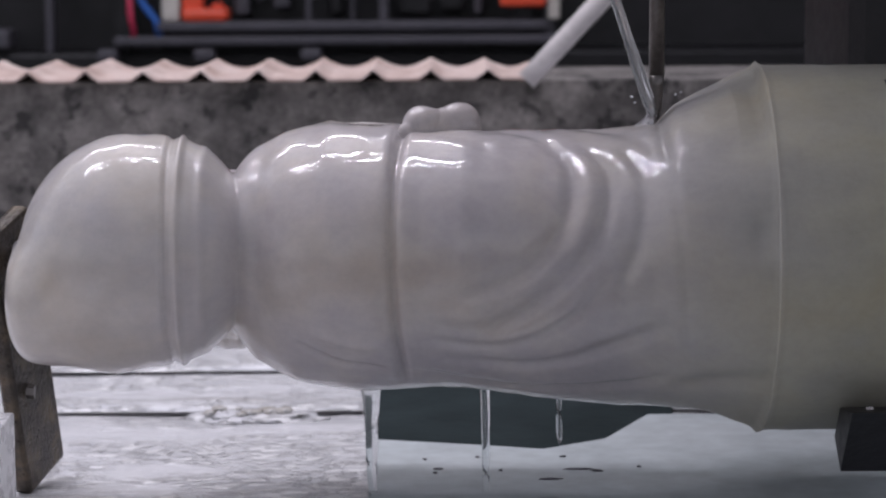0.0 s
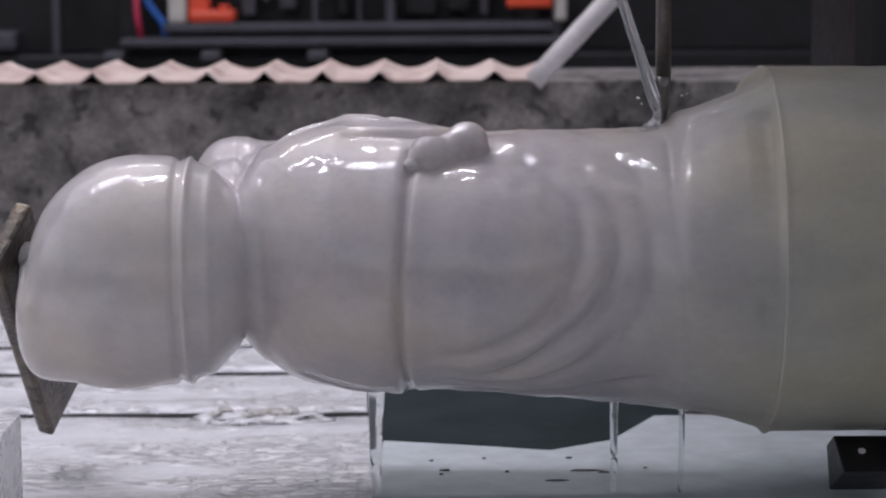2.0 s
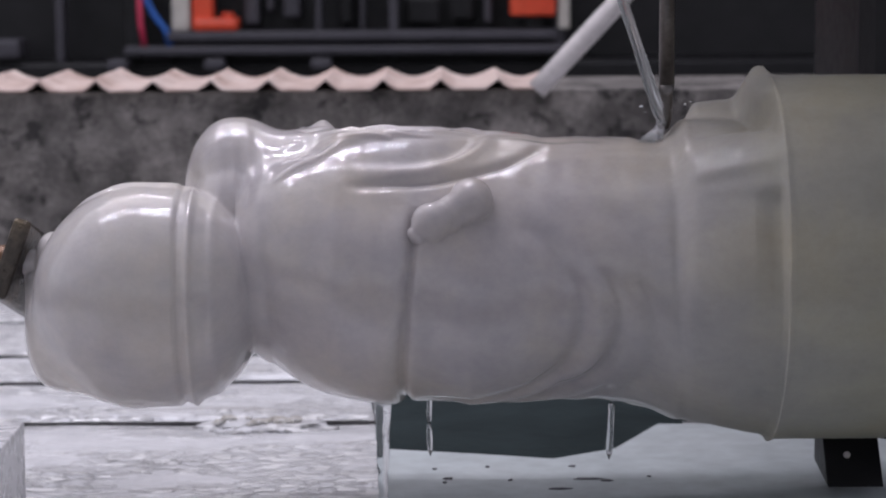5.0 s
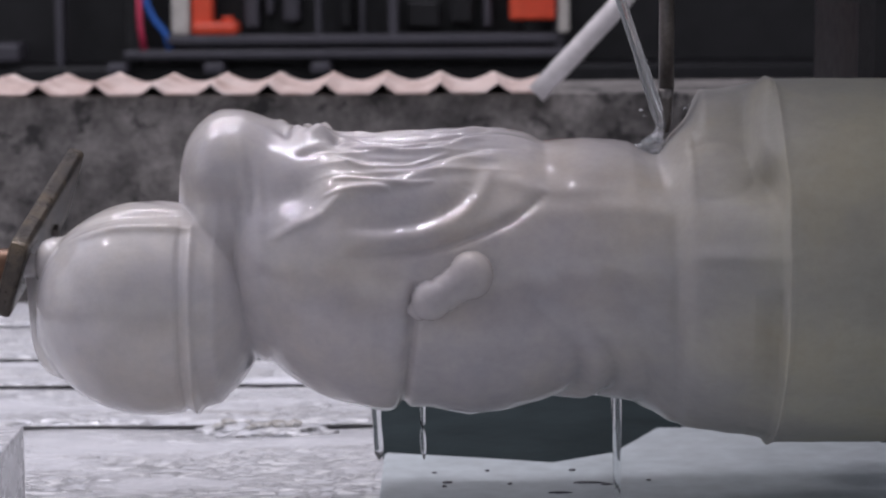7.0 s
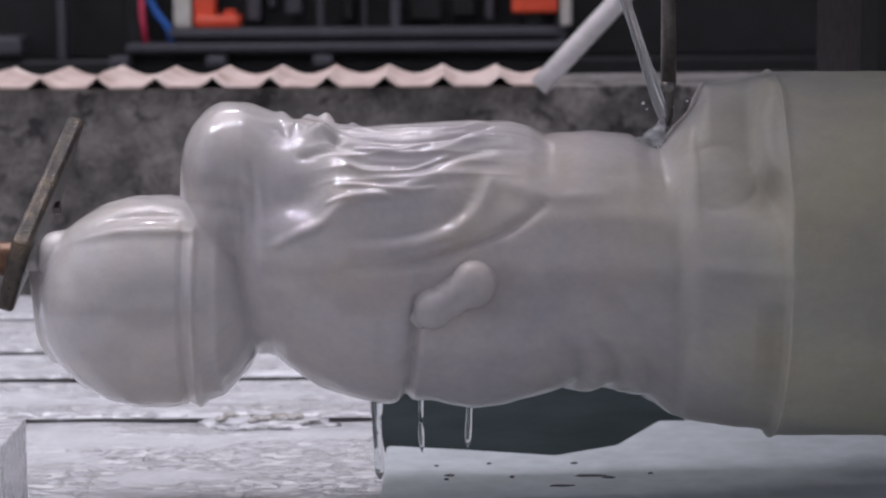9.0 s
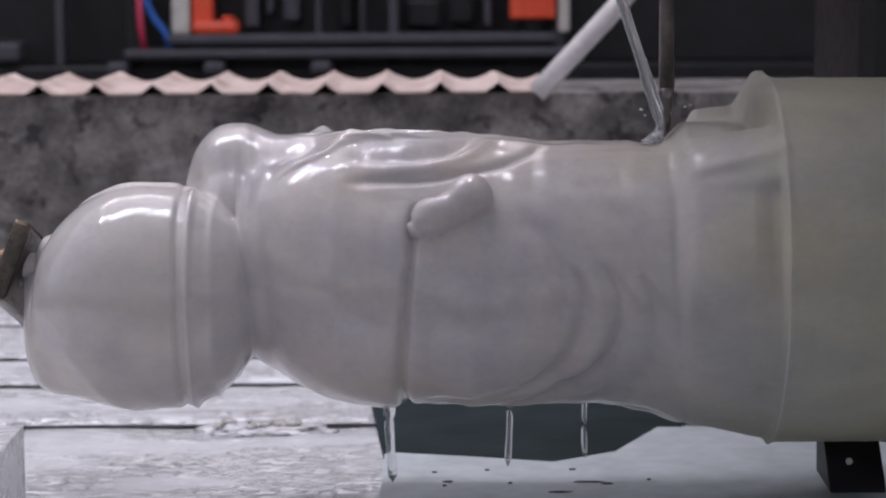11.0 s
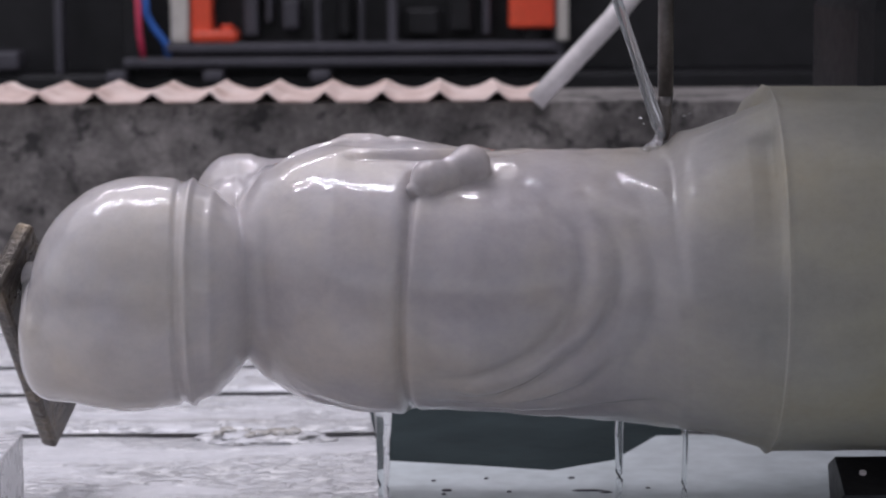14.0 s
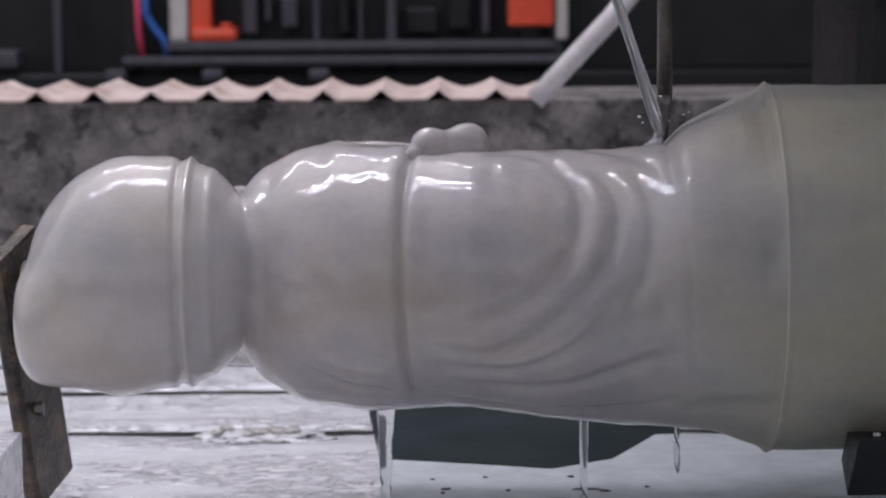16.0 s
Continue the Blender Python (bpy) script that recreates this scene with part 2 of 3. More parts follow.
# work table: white slats with narrow gaps
table = thing("work_table", "white wet machine table of slats with dark gaps", "machine table")
part("bed", box(-1.6, 1.9, -0.65, 1.6, 4.2, -0.04, 0.004), BLACK_STEEL, table, "dark machine bed")
edges = [1.95, 3.078, 3.374, 3.60, 3.925, 4.215]
for i, (a, b) in enumerate(zip(edges, edges[1:])):
    bm = bmesh.new()
    nx, ny = 90, 14
    grid = []
    for k in range(nx + 1):
        for l in range(ny + 1):
            x, y = -1.5 + 3.0 * k / nx, a + 0.011 + (b - a - 0.022) * l / ny
            edge = 0.004 if l in (0, ny) else 0
            z = 0.003 * noise.noise((x * 2.3, y * 5, i)) + 0.0016 * noise.noise((x * 11, y * 21, 3 + i)) - edge
            grid.append(bm.verts.new((x, y, z)))
    for k in range(nx):
        for l in range(ny):
            o = k * (ny + 1) + l
            bm.faces.new((grid[o], grid[o + ny + 1], grid[o + ny + 2], grid[o + 1]))
    rim = [e for e in bm.edges if e.is_boundary]
    ext = bmesh.ops.extrude_edge_only(bm, edges=rim)
    for v in ext["geom"]:
        if isinstance(v, bmesh.types.BMVert):
            v.co.z = -0.04
    part("slat", bm, WET_WHITE, table, smooth=True)
# black strips put the gaps' shade into colour; lit slat sides would show
for y in edges[1:-1]:
    part("gap_shade", box(-1.5, y - 0.0105, -0.039, 1.5, y + 0.0105, -0.003), BLACK_STEEL, table, "black strip added to darken the slat gap")


# ---- statue ----
SCALE = 2.6 / PX
AXIS = Vector((0, 2.577, 0.280))


def smooth_max(layers, k):
    top = np.maximum.reduce(layers)
    return top + k * np.log(sum(np.exp(np.clip((l - top) / k, -60, 0)) for l in layers)) - k * np.log(1.0)


def statue_mesh():
    """One carved stone: rounded dome, head, robed body, rough base and the uncut round block; radius over length and angle."""
    nx, na = 760, 660
    x = np.linspace(38, 1660, nx)[:, None] + np.zeros((1, na))
    ang = np.linspace(-math.pi, math.pi, na, endpoint=False)[None, :] + np.zeros((nx, 1))
    c, s = np.cos(ang), np.sin(ang)

    def egg(x0, u0, v0, left, right, au, av, power=2.0):
        reach = np.where(x < x0, left, right)
        room = 1 - np.abs((x - x0) / reach) ** power
        A = (c / au) ** 2 + (s / av) ** 2
        B = -2 * (c * u0 / au ** 2 + s * v0 / av ** 2)
        C = (u0 / au) ** 2 + (v0 / av) ** 2 - room
        disc = B * B - 4 * A * C
        r = (-B + np.sqrt(np.maximum(disc, 0))) / (2 * A)
        return np.where((disc > 0) & (room > 0) & (r > 0), r, 1.0)

    def line(xs, rs):
        return np.interp(x, xs, rs)

    def soften(a, n):
        w = np.hanning(2 * n + 3)[1:-1]
        w /= w.sum()
        p = np.concatenate([np.repeat(a[:1], n, 0), a, np.repeat(a[-1:], n, 0)])
        return sum(p[i:i + nx] * w[i] for i in range(2 * n + 1))

    # robed body: radius at the front, the flanks and the back
    front = line([425, 470, 520, 600, 640, 700, 840, 900, 932, 960, 1047, 1110, 1137, 1160, 1187, 1217, 1236, 1300, 1345],
                 [215, 246, 246, 234, 231, 235, 241, 239, 231, 217, 221, 216, 199, 193, 227, 257, 303, 311, 320])
    flank = line([425, 445, 470, 530, 600, 700, 800, 870, 960, 1080, 1140, 1177, 1207, 1267, 1350],
                 [120, 158, 182, 214, 231, 224, 216, 209, 210, 212, 216, 219, 250, 281, 320])
    back = line([425, 465, 485, 510, 560, 620, 665, 700, 760, 830, 900, 980, 1060, 1100, 1150, 1190, 1345],
                [150, 170, 172, 196, 226, 247, 258, 254, 252, 264, 255, 238, 236, 242, 262, 288, 312])
    far = line([425, 445, 470, 540, 640, 720, 800, 877, 967, 1077, 1177, 1250, 1350],
               [120, 160, 190, 230, 247, 246, 242, 248, 262, 274, 278, 286, 318])
    front, flank, back, far = soften(front, 4), soften(flank, 6), soften(back, 5), soften(far, 6)
    flank = np.where(c > 0, flank, np.where(s > 0, flank + (far - flank) * np.clip(1.3 - 1.6 * s, 0, 1), far))
    tall = np.where(s > 0, front, back)
    body = 1 / np.sqrt((c / flank) ** 2 + (s / tall) ** 2)
    body = np.where(x < 425, 1.0, body)
    # the uncut block past the collar
    block = np.where(x > 1352, 318.0 + 0 * x, 1.0)
    dome = egg(258, -5, -76, 190, 212, 203, 188, np.where(x < 258, 1.9, 3.0))
    lobe = egg(150, -85, -75, 106, 150, 118, 116, 5.0)
    stub = egg(140, 0, 2, 76, 40, 60, 48, 6.0)
    hood = egg(412, 0, 70, 88, 120, 148, 146, 2.2)
    cheek = egg(455, 0, 125, 90, 170, 160, 116, 2.0)
    head = egg(412, 0, 150, 94, 110, 164, 127, 2.15)
    lobe_a = egg(832, 218, -55, 38, 36, 36, 40)
    knot = [egg(kx, ku, kv, kr, kr, kr, kr) for kx, ku, kv, kr in ((742, 196, -110, 17), (764, 209, -96, 33), (788, 206, -82, 31), (808, 208, -69, 32))]
    r = smooth_max([smooth_max([body, head, hood, cheek], 11.0), smooth_max([dome, lobe], 22.0), stub, block], 5.0)

    def stroke(points, amp, width, turn=0.0, radius=235.0):
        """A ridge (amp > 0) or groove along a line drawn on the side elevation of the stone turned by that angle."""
        out = np.zeros_like(r)
        pts = []
        for px, py in points:
            u = radius * 0.8
            for _ in range(3):
                k = 1 - u / 4200
                v = np.clip((452 - py) * k, -radius * 0.98, radius * 0.98)
                u = math.sqrt(radius ** 2 - v ** 2)
            pts.append((784 + (px - 784) * k, math.asin(v / radius) - radians(turn)))
        # smooth the line
        fine = []
        n = len(pts)
        for i in range(n - 1):
            p0, p1, p2, p3 = pts[max(i - 1, 0)], pts[i], pts[i + 1], pts[min(i + 2, n - 1)]
            for q in np.linspace(0, 1, 6, endpoint=False):
                fine.append([0.5 * (2 * b + (d - a) * q + (2 * a - 5 * b + 4 * d - e) * q * q + (3 * b - a - 3 * d + e) * q ** 3) for a, b, d, e in zip(p0, p1, p2, p3)])
        fine.append(list(pts[-1]))
        xs = np.array([f[0] for f in fine])
        sel = (x[:, 0] > xs.min() - 3 * width) & (x[:, 0] < xs.max() + 3 * width)
        best = np.zeros((sel.sum(), na))
        xx, aa = x[sel], ang[sel]
        for k, ((xa, a0), (xb, a1)) in enumerate(zip(fine, fine[1:])):
            w0 = (aa - a0 + math.pi) % (2 * math.pi) - math.pi
            px_, py_ = xx - xa, w0 * radius
            dx, dy = xb - xa, (a1 - a0) * radius
            h = np.clip((px_ * dx + py_ * dy) / (dx * dx + dy * dy + 1e-9), 0, 1)
            d2 = (px_ - h * dx) ** 2 + (py_ - h * dy) ** 2
            fade = 1 - np.abs(2 * (k + h) / (len(fine) - 1) - 1) ** 4
            best = np.maximum(best, fade * np.exp(-d2 / width ** 2))
        out[sel] = amp * best
        return out

    def dent(px, py, amp, wx, wy, turn=0.0, radius=235.0):
        k = 1 - radius * 0.8 / 4200
        a0 = math.asin(max(-1, min(1, (452 - py) * k / radius))) - radians(turn)
        da = (ang - a0 + math.pi) % (2 * math.pi) - math.pi
        return amp * np.exp(-((x - 784 - (px - 784) * k) / wx) ** 2 - (da * radius / wy) ** 2)

    # hat band and its rim
    low = np.clip(0.5 - (s - 0.25) * 2.5, 0, 1)
    r += low * (8 * np.exp(-((x - 353) / 6.5) ** 2) - 5 * np.exp(-((x - 334) / 6) ** 2) + 4 * np.exp(-((x - 392) / 9) ** 2))
    # belt: a soft groove round the flanks and the back
    belt = x - 712 - 13 * (1 - np.cos(2 * (ang + radians(95))))
    r += np.clip((-0.28 - s) * 6, 0, 1) * (-12 * np.exp(-(belt / 9) ** 2) + 4 * np.exp(-((belt + 24) / 20) ** 2))
    r = smooth_max([r, lobe_a, *knot], 7.0)
    # arm and sleeve
    for pts, amp, w in (([(610, 482), (690, 474), (770, 462), (850, 430), (920, 392), (965, 352)], -13, 9),
                        ([(600, 440), (690, 442), (770, 425), (830, 385), (858, 335), (862, 308)], 9, 12),
                        ([(620, 425), (720, 415), (800, 380), (835, 330)], -9, 18),
                        ([(470, 440), (515, 418), (565, 398), (610, 362), (700, 338), (800, 306), (850, 300)], 8, 9),
                        ([(560, 345), (640, 352), (730, 350), (820, 320)], 7, 22),
                        ([(590, 290), (660, 312), (740, 314), (830, 282), (900, 270)], 6, 9),
                        ([(590, 270), (660, 290), (750, 292), (850, 262), (940, 258)], -6, 7),
                        ([(600, 250), (680, 270), (760, 268), (860, 240), (950, 240)], 6, 8),
                        ([(610, 236), (690, 250), (780, 246), (870, 226)], -6, 6),
                        ([(600, 224), (700, 234), (800, 230), (900, 216)], 6, 6),
                        ([(860, 305), (930, 335), (1000, 345), (1080, 340)], 5, 14),
                        ([(880, 380), (980, 390), (1090, 385), (1190, 400), (1240, 440)], 4, 18),
                        ([(900, 560), (980, 590), (1030, 650)], -4, 18),
                        ([(1060, 520), (1120, 570), (1160, 640), (1175, 710)], -5, 20),
                        ([(1235, 482), (1300, 486), (1395, 490)], 7, 10),
                        ([(1235, 500), (1300, 506), (1390, 512)], -4, 18)):
        r += stroke(pts, amp * 0.8, w * 1.25)
    # the near ridge of the cap and the hollow behind it
    r += stroke([(110, 416), (200, 410), (300, 408), (340, 408)], 7, 11, 0, 160.0) + stroke([(150, 380), (230, 374), (320, 372)], -6, 14, 0, 160.0)
    r += dent(520, 345, -22, 46, 42) + dent(640, 520, -5, 60, 40)
    r += dent(1330, 215, -12, 40, 30, radius=270)
    # brow, nose and lips along the top of the face
    for px, a, w, sp, am in ((500, 84, 12, 28, 7), (521, 86, 9, 22, -7), (545, 88, 13, 18, 12), (575, 90, 15, 22, 17), (600, 90, 9, 20, -7), (622, 90, 11, 22, 7), (548, 72, 14, 14, -8)):
        for side in (a, 180 - a):
            da = (ang - radians(side) + math.pi) % (2 * math.pi) - math.pi
            r += (0.5 if abs(a - 90) < 3 else 1) * am * np.exp(-((x - px) / w) ** 2 - (da * 240 / sp) ** 2)
    # nose, eye and cheek on the side of the face, and thin strands below it
    r += dent(560, 234, 22, 22, 26) + dent(520, 226, 8, 13, 13) + dent(500, 234, -6, 9, 20) + dent(538, 274, -6, 16, 9) + dent(590, 246, -9, 9, 16) + dent(560, 268, -5, 22, 8) + dent(492, 226, -6, 14, 16)
    for pts in ([(596, 282), (640, 303), (720, 300), (800, 272)], [(585, 330), (650, 332), (715, 342), (770, 332)], [(620, 262), (690, 268), (760, 252)], [(570, 362), (640, 352), (690, 352)]):
        r += stroke(pts, 5, 5)
    # round belly folds on the flank, drawn with the stone turned up
    for pts, amp, w in (([(950, 335), (1022, 420), (1030, 500), (1000, 575), (940, 622), (850, 645), (745, 655)], -12, 17),
                        ([(1050, 375), (1098, 460), (1085, 550), (1030, 620), (950, 662), (860, 680)], -11, 14),
                        ([(1125, 400), (1155, 470), (1150, 570), (1100, 650)], -7, 14),
                        ([(930, 330), (1020, 400), (1062, 480), (1050, 560), (1000, 625)], 4, 16),
                        ([(1195, 260), (1200, 400), (1212, 560), (1212, 700)], -4, 10),
                        ([(560, 320), (545, 420), (570, 540)], -3, 26)):
        r += stroke(pts, amp, w, 60)
    # drapery under the arm, drawn with the stone turned further up
    for pts, amp, w in (([(757, 570), (870, 584), (965, 540), (1025, 462)], -6, 14),
                        ([(760, 600), (900, 612), (1025, 572), (1095, 500)], -7, 12),
                        ([(790, 634), (960, 642), (1090, 614), (1200, 566)], -8, 12),
                        ([(730, 652), (900, 676), (1110, 664), (1200, 640)], -7, 11),
                        ([(535, 622), (610, 642), (705, 650)], -6, 8),
                        ([(560, 600), (640, 612), (700, 610)], 4, 10),
                        ([(1205, 655), (1290, 640), (1390, 622)], -9, 18),
                        ([(840, 600), (950, 596), (1040, 550)], 4, 12)):
        r += stroke(pts, amp, w, 95)
    r += dent(1352, 612, -8, 20, 30, 60, 290) + dent(860, 470, 9, 110, 130, 60) + dent(580, 470, 4, 70, 110, 60)
    # chipped crest of the base and the sharp collar
    for px, a0, amp, wx, wa in ((1340, 54, 26, 18, 0.16), (1290, 92, -8, 22, 0.10), (1238, 74, 4, 18, 0.2), (1290, -60, -8, 50, 0.2), (1270, 150, -40, 50, 0.3), (1330, 62, 8, 16, 0.15)):
        da = (ang - radians(a0) + math.pi) % (2 * math.pi) - math.pi
        r += amp * np.exp(-((x - px) / wx) ** 2 - (da / wa) ** 2)
    r += 5 * np.exp(-((x - 1351) / 7) ** 2)
    # the sunk side of the base with its round boss
    deg = np.degrees(ang)
    stop = 1312 + 36 / (1 + np.exp((deg - 24) / 3))
    sunk = 1 / (1 + np.exp(-(deg - 12) / 5.0)) / (1 + np.exp((deg - 55) / 5.5)) / (1 + np.exp((x - stop) / 3.5)) * np.clip((x - 1190) / 25, 0, 1)
    far_off = np.hypot(x - 1248, (deg - 31) * 4.2)
    bed = 242 + 4 / (1 + np.exp((far_off - 46) / 12)) - 2.5 * np.exp(-((far_off - 66) / 9) ** 2) - 8 * np.exp(-((x - 1325) / 26) ** 2 - ((deg - 15) / 8) ** 2)
    r = r * (1 - sunk) + np.minimum(r, bed) * sunk
    # the ledge on the flank of the base: below it the stone is cut deeper
    edge = -17 - 4 * (x - 1235) / 160
    under = 1 / (1 + np.exp((np.degrees(ang) - edge) / 1.3)) * np.clip((np.degrees(ang) + 78) / 40, 0, 1)
    r -= under * np.clip((1349 - x) / 6, 0, 1) * (0.10 * np.clip(x - 1185, 0, 150) + 9 * np.clip((x - 1300) / 30, 0, 1))
    # fine strands of the beard
    lean = np.abs(ang - radians(90))
    strand = np.exp(-((x - 745) / 170) ** 6) * np.exp(-((lean - radians(34)) / radians(25)) ** 6) * np.interp(x, [600, 720, 900], [1.0, 0.8, 0.35])
    wave = lean * 25 + 1.1 * np.sin(x / 120 + 0.8) + 0.45 * np.sin(x / 47 + 2 * lean) + 0.002 * (x - 600)
    r += strand * (0.3 + 0.7 * np.abs(np.sin(0.41 * wave + 0.9))) * (4.6 * (1 - np.abs(np.sin(wave))) ** 1.3 - 1.6)
    curl = np.exp(-((x - 440) / 42) ** 2) * np.exp(-((np.abs(ang - radians(90)) - radians(62)) / radians(17)) ** 2)
    r += 2.0 * curl * np.sin(x / 4.2 + 5 * ang)
    # hand-worked unevenness
    ripple = 0.9 * np.sin(x / 23 + 3 * ang) * np.sin(5 * ang + x / 61) + 0.6 * np.sin(x / 9.5 + 7 * ang + 1.0) * np.sin(x / 47 - 9 * ang)
    r += ripple * np.clip((x - 80) / 60, 0, 1) * np.where(x > 1352, 0.4, 1)
    r = np.maximum(r, 2)
    px = (x - 784) * SCALE
    co = np.stack([px, -r * c * SCALE, r * s * SCALE], -1).reshape(-1, 3)
    i = np.arange(nx - 1)[:, None] * na
    j = np.arange(na)[None, :]
    j2 = (j + 1) % na
    quads = np.stack([i + j, i + na + j, i + na + j2, i + j2], -1).reshape(-1, 4)
    me = bpy.data.meshes.new("statue")
    me.from_pydata(co.tolist(), [], quads.tolist() + [list(range(na)), list(range((nx - 1) * na, nx * na))[::-1]])
    me.validate()
    me.materials.append(MARBLE)
    me.shade_smooth()
    ob = new("statue", me)
    bm = bmesh.new()
    bm.from_mesh(me)
    bmesh.ops.recalc_face_normals(bm, faces=bm.faces)
    bm.to_mesh(me)
    bm.free()
    ob.location = AXIS
    return tagged(ob, "wet white marble robed figure half carved from a round block", "statue")


statue = statue_mesh()

# ---- clamping gear that turns with the stone; local x along the axis, y away from the viewer at no turn ----
def turned(u, v, turn):
    """Local place, off the axis, of a point u towards the viewer and v up while the stone is turned by that angle."""
    a, r = math.atan2(v, u) - radians(turn), math.hypot(u, v) * SCALE
    return Vector((0, -r * math.cos(a), r * math.sin(a)))


def slab(corners, thick, bevel):
    """A flat bar from three corners, thickened towards -x."""
    f, b, t = corners
    g = b + t - f
    n = (b - f).cross(t - f).normalized()
    if n.x > 0:
        n = -n
    bm = bmesh.new()
    near = [bm.verts.new(p) for p in (f, b, g, t)]
    far = [bm.verts.new(p + n * thick) for p in (f, b, g, t)]
    bm.faces.new(near)
    bm.faces.new(far[::-1])
    for k in range(4):
        bm.faces.new((near[k], far[k], far[(k + 1) % 4], near[(k + 1) % 4]))
    bmesh.ops.recalc_face_normals(bm, faces=bm.faces)
    bmesh.ops.bevel(bm, geom=bm.edges[:], offset=bevel, segments=2, affect="EDGES", profile=0.5)
    return bm


def wedge_jaw():
    """A thick jaw: a slanted face with a body behind it."""
    ring = [turned(*p, 55) for p in ((-30, -330), (62, -410), (-100, -414), (-110, -332))]
    bm = bmesh.new()
    ends = []
    for px in (0.424, 0.486):
        ends.append([bm.verts.new(Vector((px, q.y, q.z))) for q in ring])
    bm.faces.new(ends[0])
    bm.faces.new(ends[1][::-1])
    for k in range(4):
        bm.faces.new((ends[0][k], ends[1][k], ends[1][(k + 1) % 4], ends[0][(k + 1) % 4]))
    bmesh.ops.recalc_face_normals(bm, faces=bm.faces)
    bmesh.ops.bevel(bm, geom=bm.edges[:], offset=0.0015, segments=2, affect="EDGES", profile=0.5)
    return bm


clamp = thing("clamp_bar", "rusty flat steel bar bolted across the end of the stone", "clamp", at=AXIS)
F, B, T = (turned(*p, 62) for p in ((93, -35), (-345, -303), (23, 86)))
F.x, B.x, T.x = (q * SCALE for q in (20 - 784, 49 - 784, 64 - 784))
bar = part("bar", slab((F, B, T), 0.020, 0.005), RUSTY, clamp)
part("shaft", rod([(-0.75, 0, 0), (-0.475, 0, 0), (-0.462, 0, 0), (-0.458, 0, 0)], [0.019, 0.019, 0.016, 0.010], 24), SHAFT, clamp, "brown rusty round shaft", True)
nut = turned(-205, -165, 62)
bn = rod([(-0.456, nut.y, nut.z), (-0.446, nut.y, nut.z)], 0.008, 6)
part("bolt", bn, TOOL, bar, "wet hexagonal bolt end")

chuck = thing("chuck_plate", "black steel chuck plate gripping the uncut end", "chuck", at=AXIS)
part("disc", rod([(0.4755, 0, 0), (0.478, 0, 0), (0.54, 0, 0)], [0.190, 0.199, 0.199], 64), BLACK_STEEL, chuck, "round black chuck disc")
jaw = part("jaw", wedge_jaw(), BLACK_STEEL, chuck, "flat black steel jaw plate")
dot = turned(12, -367, 55)
out = turned(80, 92, 55).normalized()
part("bolt", rod([Vector((0.449, dot.y, dot.z)) - 0.004 * out, Vector((0.449, dot.y, dot.z)) + 0.003 * out], 0.004, 6), PALE, jaw, "small pale bolt head")


head_ = thing("headstock", "dark steel headstock housing behind the chuck", "machine")
part("housing", box(0.525, 2.95, 0.0, 1.1, 3.4, 0.60, 0.05), BLACK_STEEL, head_)
part("base", box(0.50, 2.92, -0.001, 1.15, 3.45, 0.06, 0.01), BLACK_STEEL, head_)

# ---- on and round the table ----
# thin dark sheet added in place of the dark area under the stone
dark_bm = bmesh.new()
outline = [(-0.071, 2.80), (0.02, 2.80), (0.12, 2.77), (0.20, 2.76), (0.29, 2.80), (0.33, 3.30), (-0.112, 3.36)]
low = [dark_bm.verts.new((x, y, 0.001)) for x, y in outline]
high = [dark_bm.verts.new((x, y, 0.009)) for x, y in outline]
dark_bm.faces.new(high)
dark_bm.faces.new(low[::-1])
for k in range(len(outline)):
    dark_bm.faces.new((low[k], low[(k + 1) % 7], high[(k + 1) % 7], high[k]))
tagged(part("dark_sheet", dark_bm, DARK_AREA), "thin dark sheet added for the dark area under the stone", "mat")

board = bmesh.new()
outline = [(-0.073, 1.93), (0.62, 1.93), (0.62, 2.98), (0.27, 2.98), (0.21, 2.83), (0.13, 2.772), (0.04, 2.805), (-0.073, 2.84)]
low = [board.verts.new((x, y, 0.003)) for x, y in outline]
high = [board.verts.new((x, y, 0.013)) for x, y in outline]
board.faces.new(high)
board.faces.new(low[::-1])
for k in range(8):
    board.faces.new((low[k], low[(k + 1) % 8], high[(k + 1) % 8], high[k]))
bmesh.ops.bevel(board, geom=[e for e in board.edges if all(v.co.z > 0.01 for v in e.verts)], offset=0.003, segments=2, affect="EDGES")
board = tagged(part("splash_board", board, MILKY), "milky white wet board on the front of the table", "board")


def crumb(x, y, z, sx, sy, sz, seed, material, name, label, category, group):
    bm = bmesh.new()
    bmesh.ops.create_icosphere(bm, subdivisions=3 if max(sx, sy) > 0.003 else 2, radius=1)
    for v in bm.verts:
        n = v.co.normalized()
        v.co = n * (1 + 0.35 * noise.noise(n * 1.7 + Vector((seed, 0, 0))) + 0.18 * noise.noise(n * 4 + Vector((0, seed, 0))))
        v.co = Vector((v.co.x * sx, v.co.y * sy, max(v.co.z, -0.2) * sz))
    ob = part(name, bm, material, None, "", True)
    ob.location = (x, y, z)
    return tagged(ob, label, category, group)


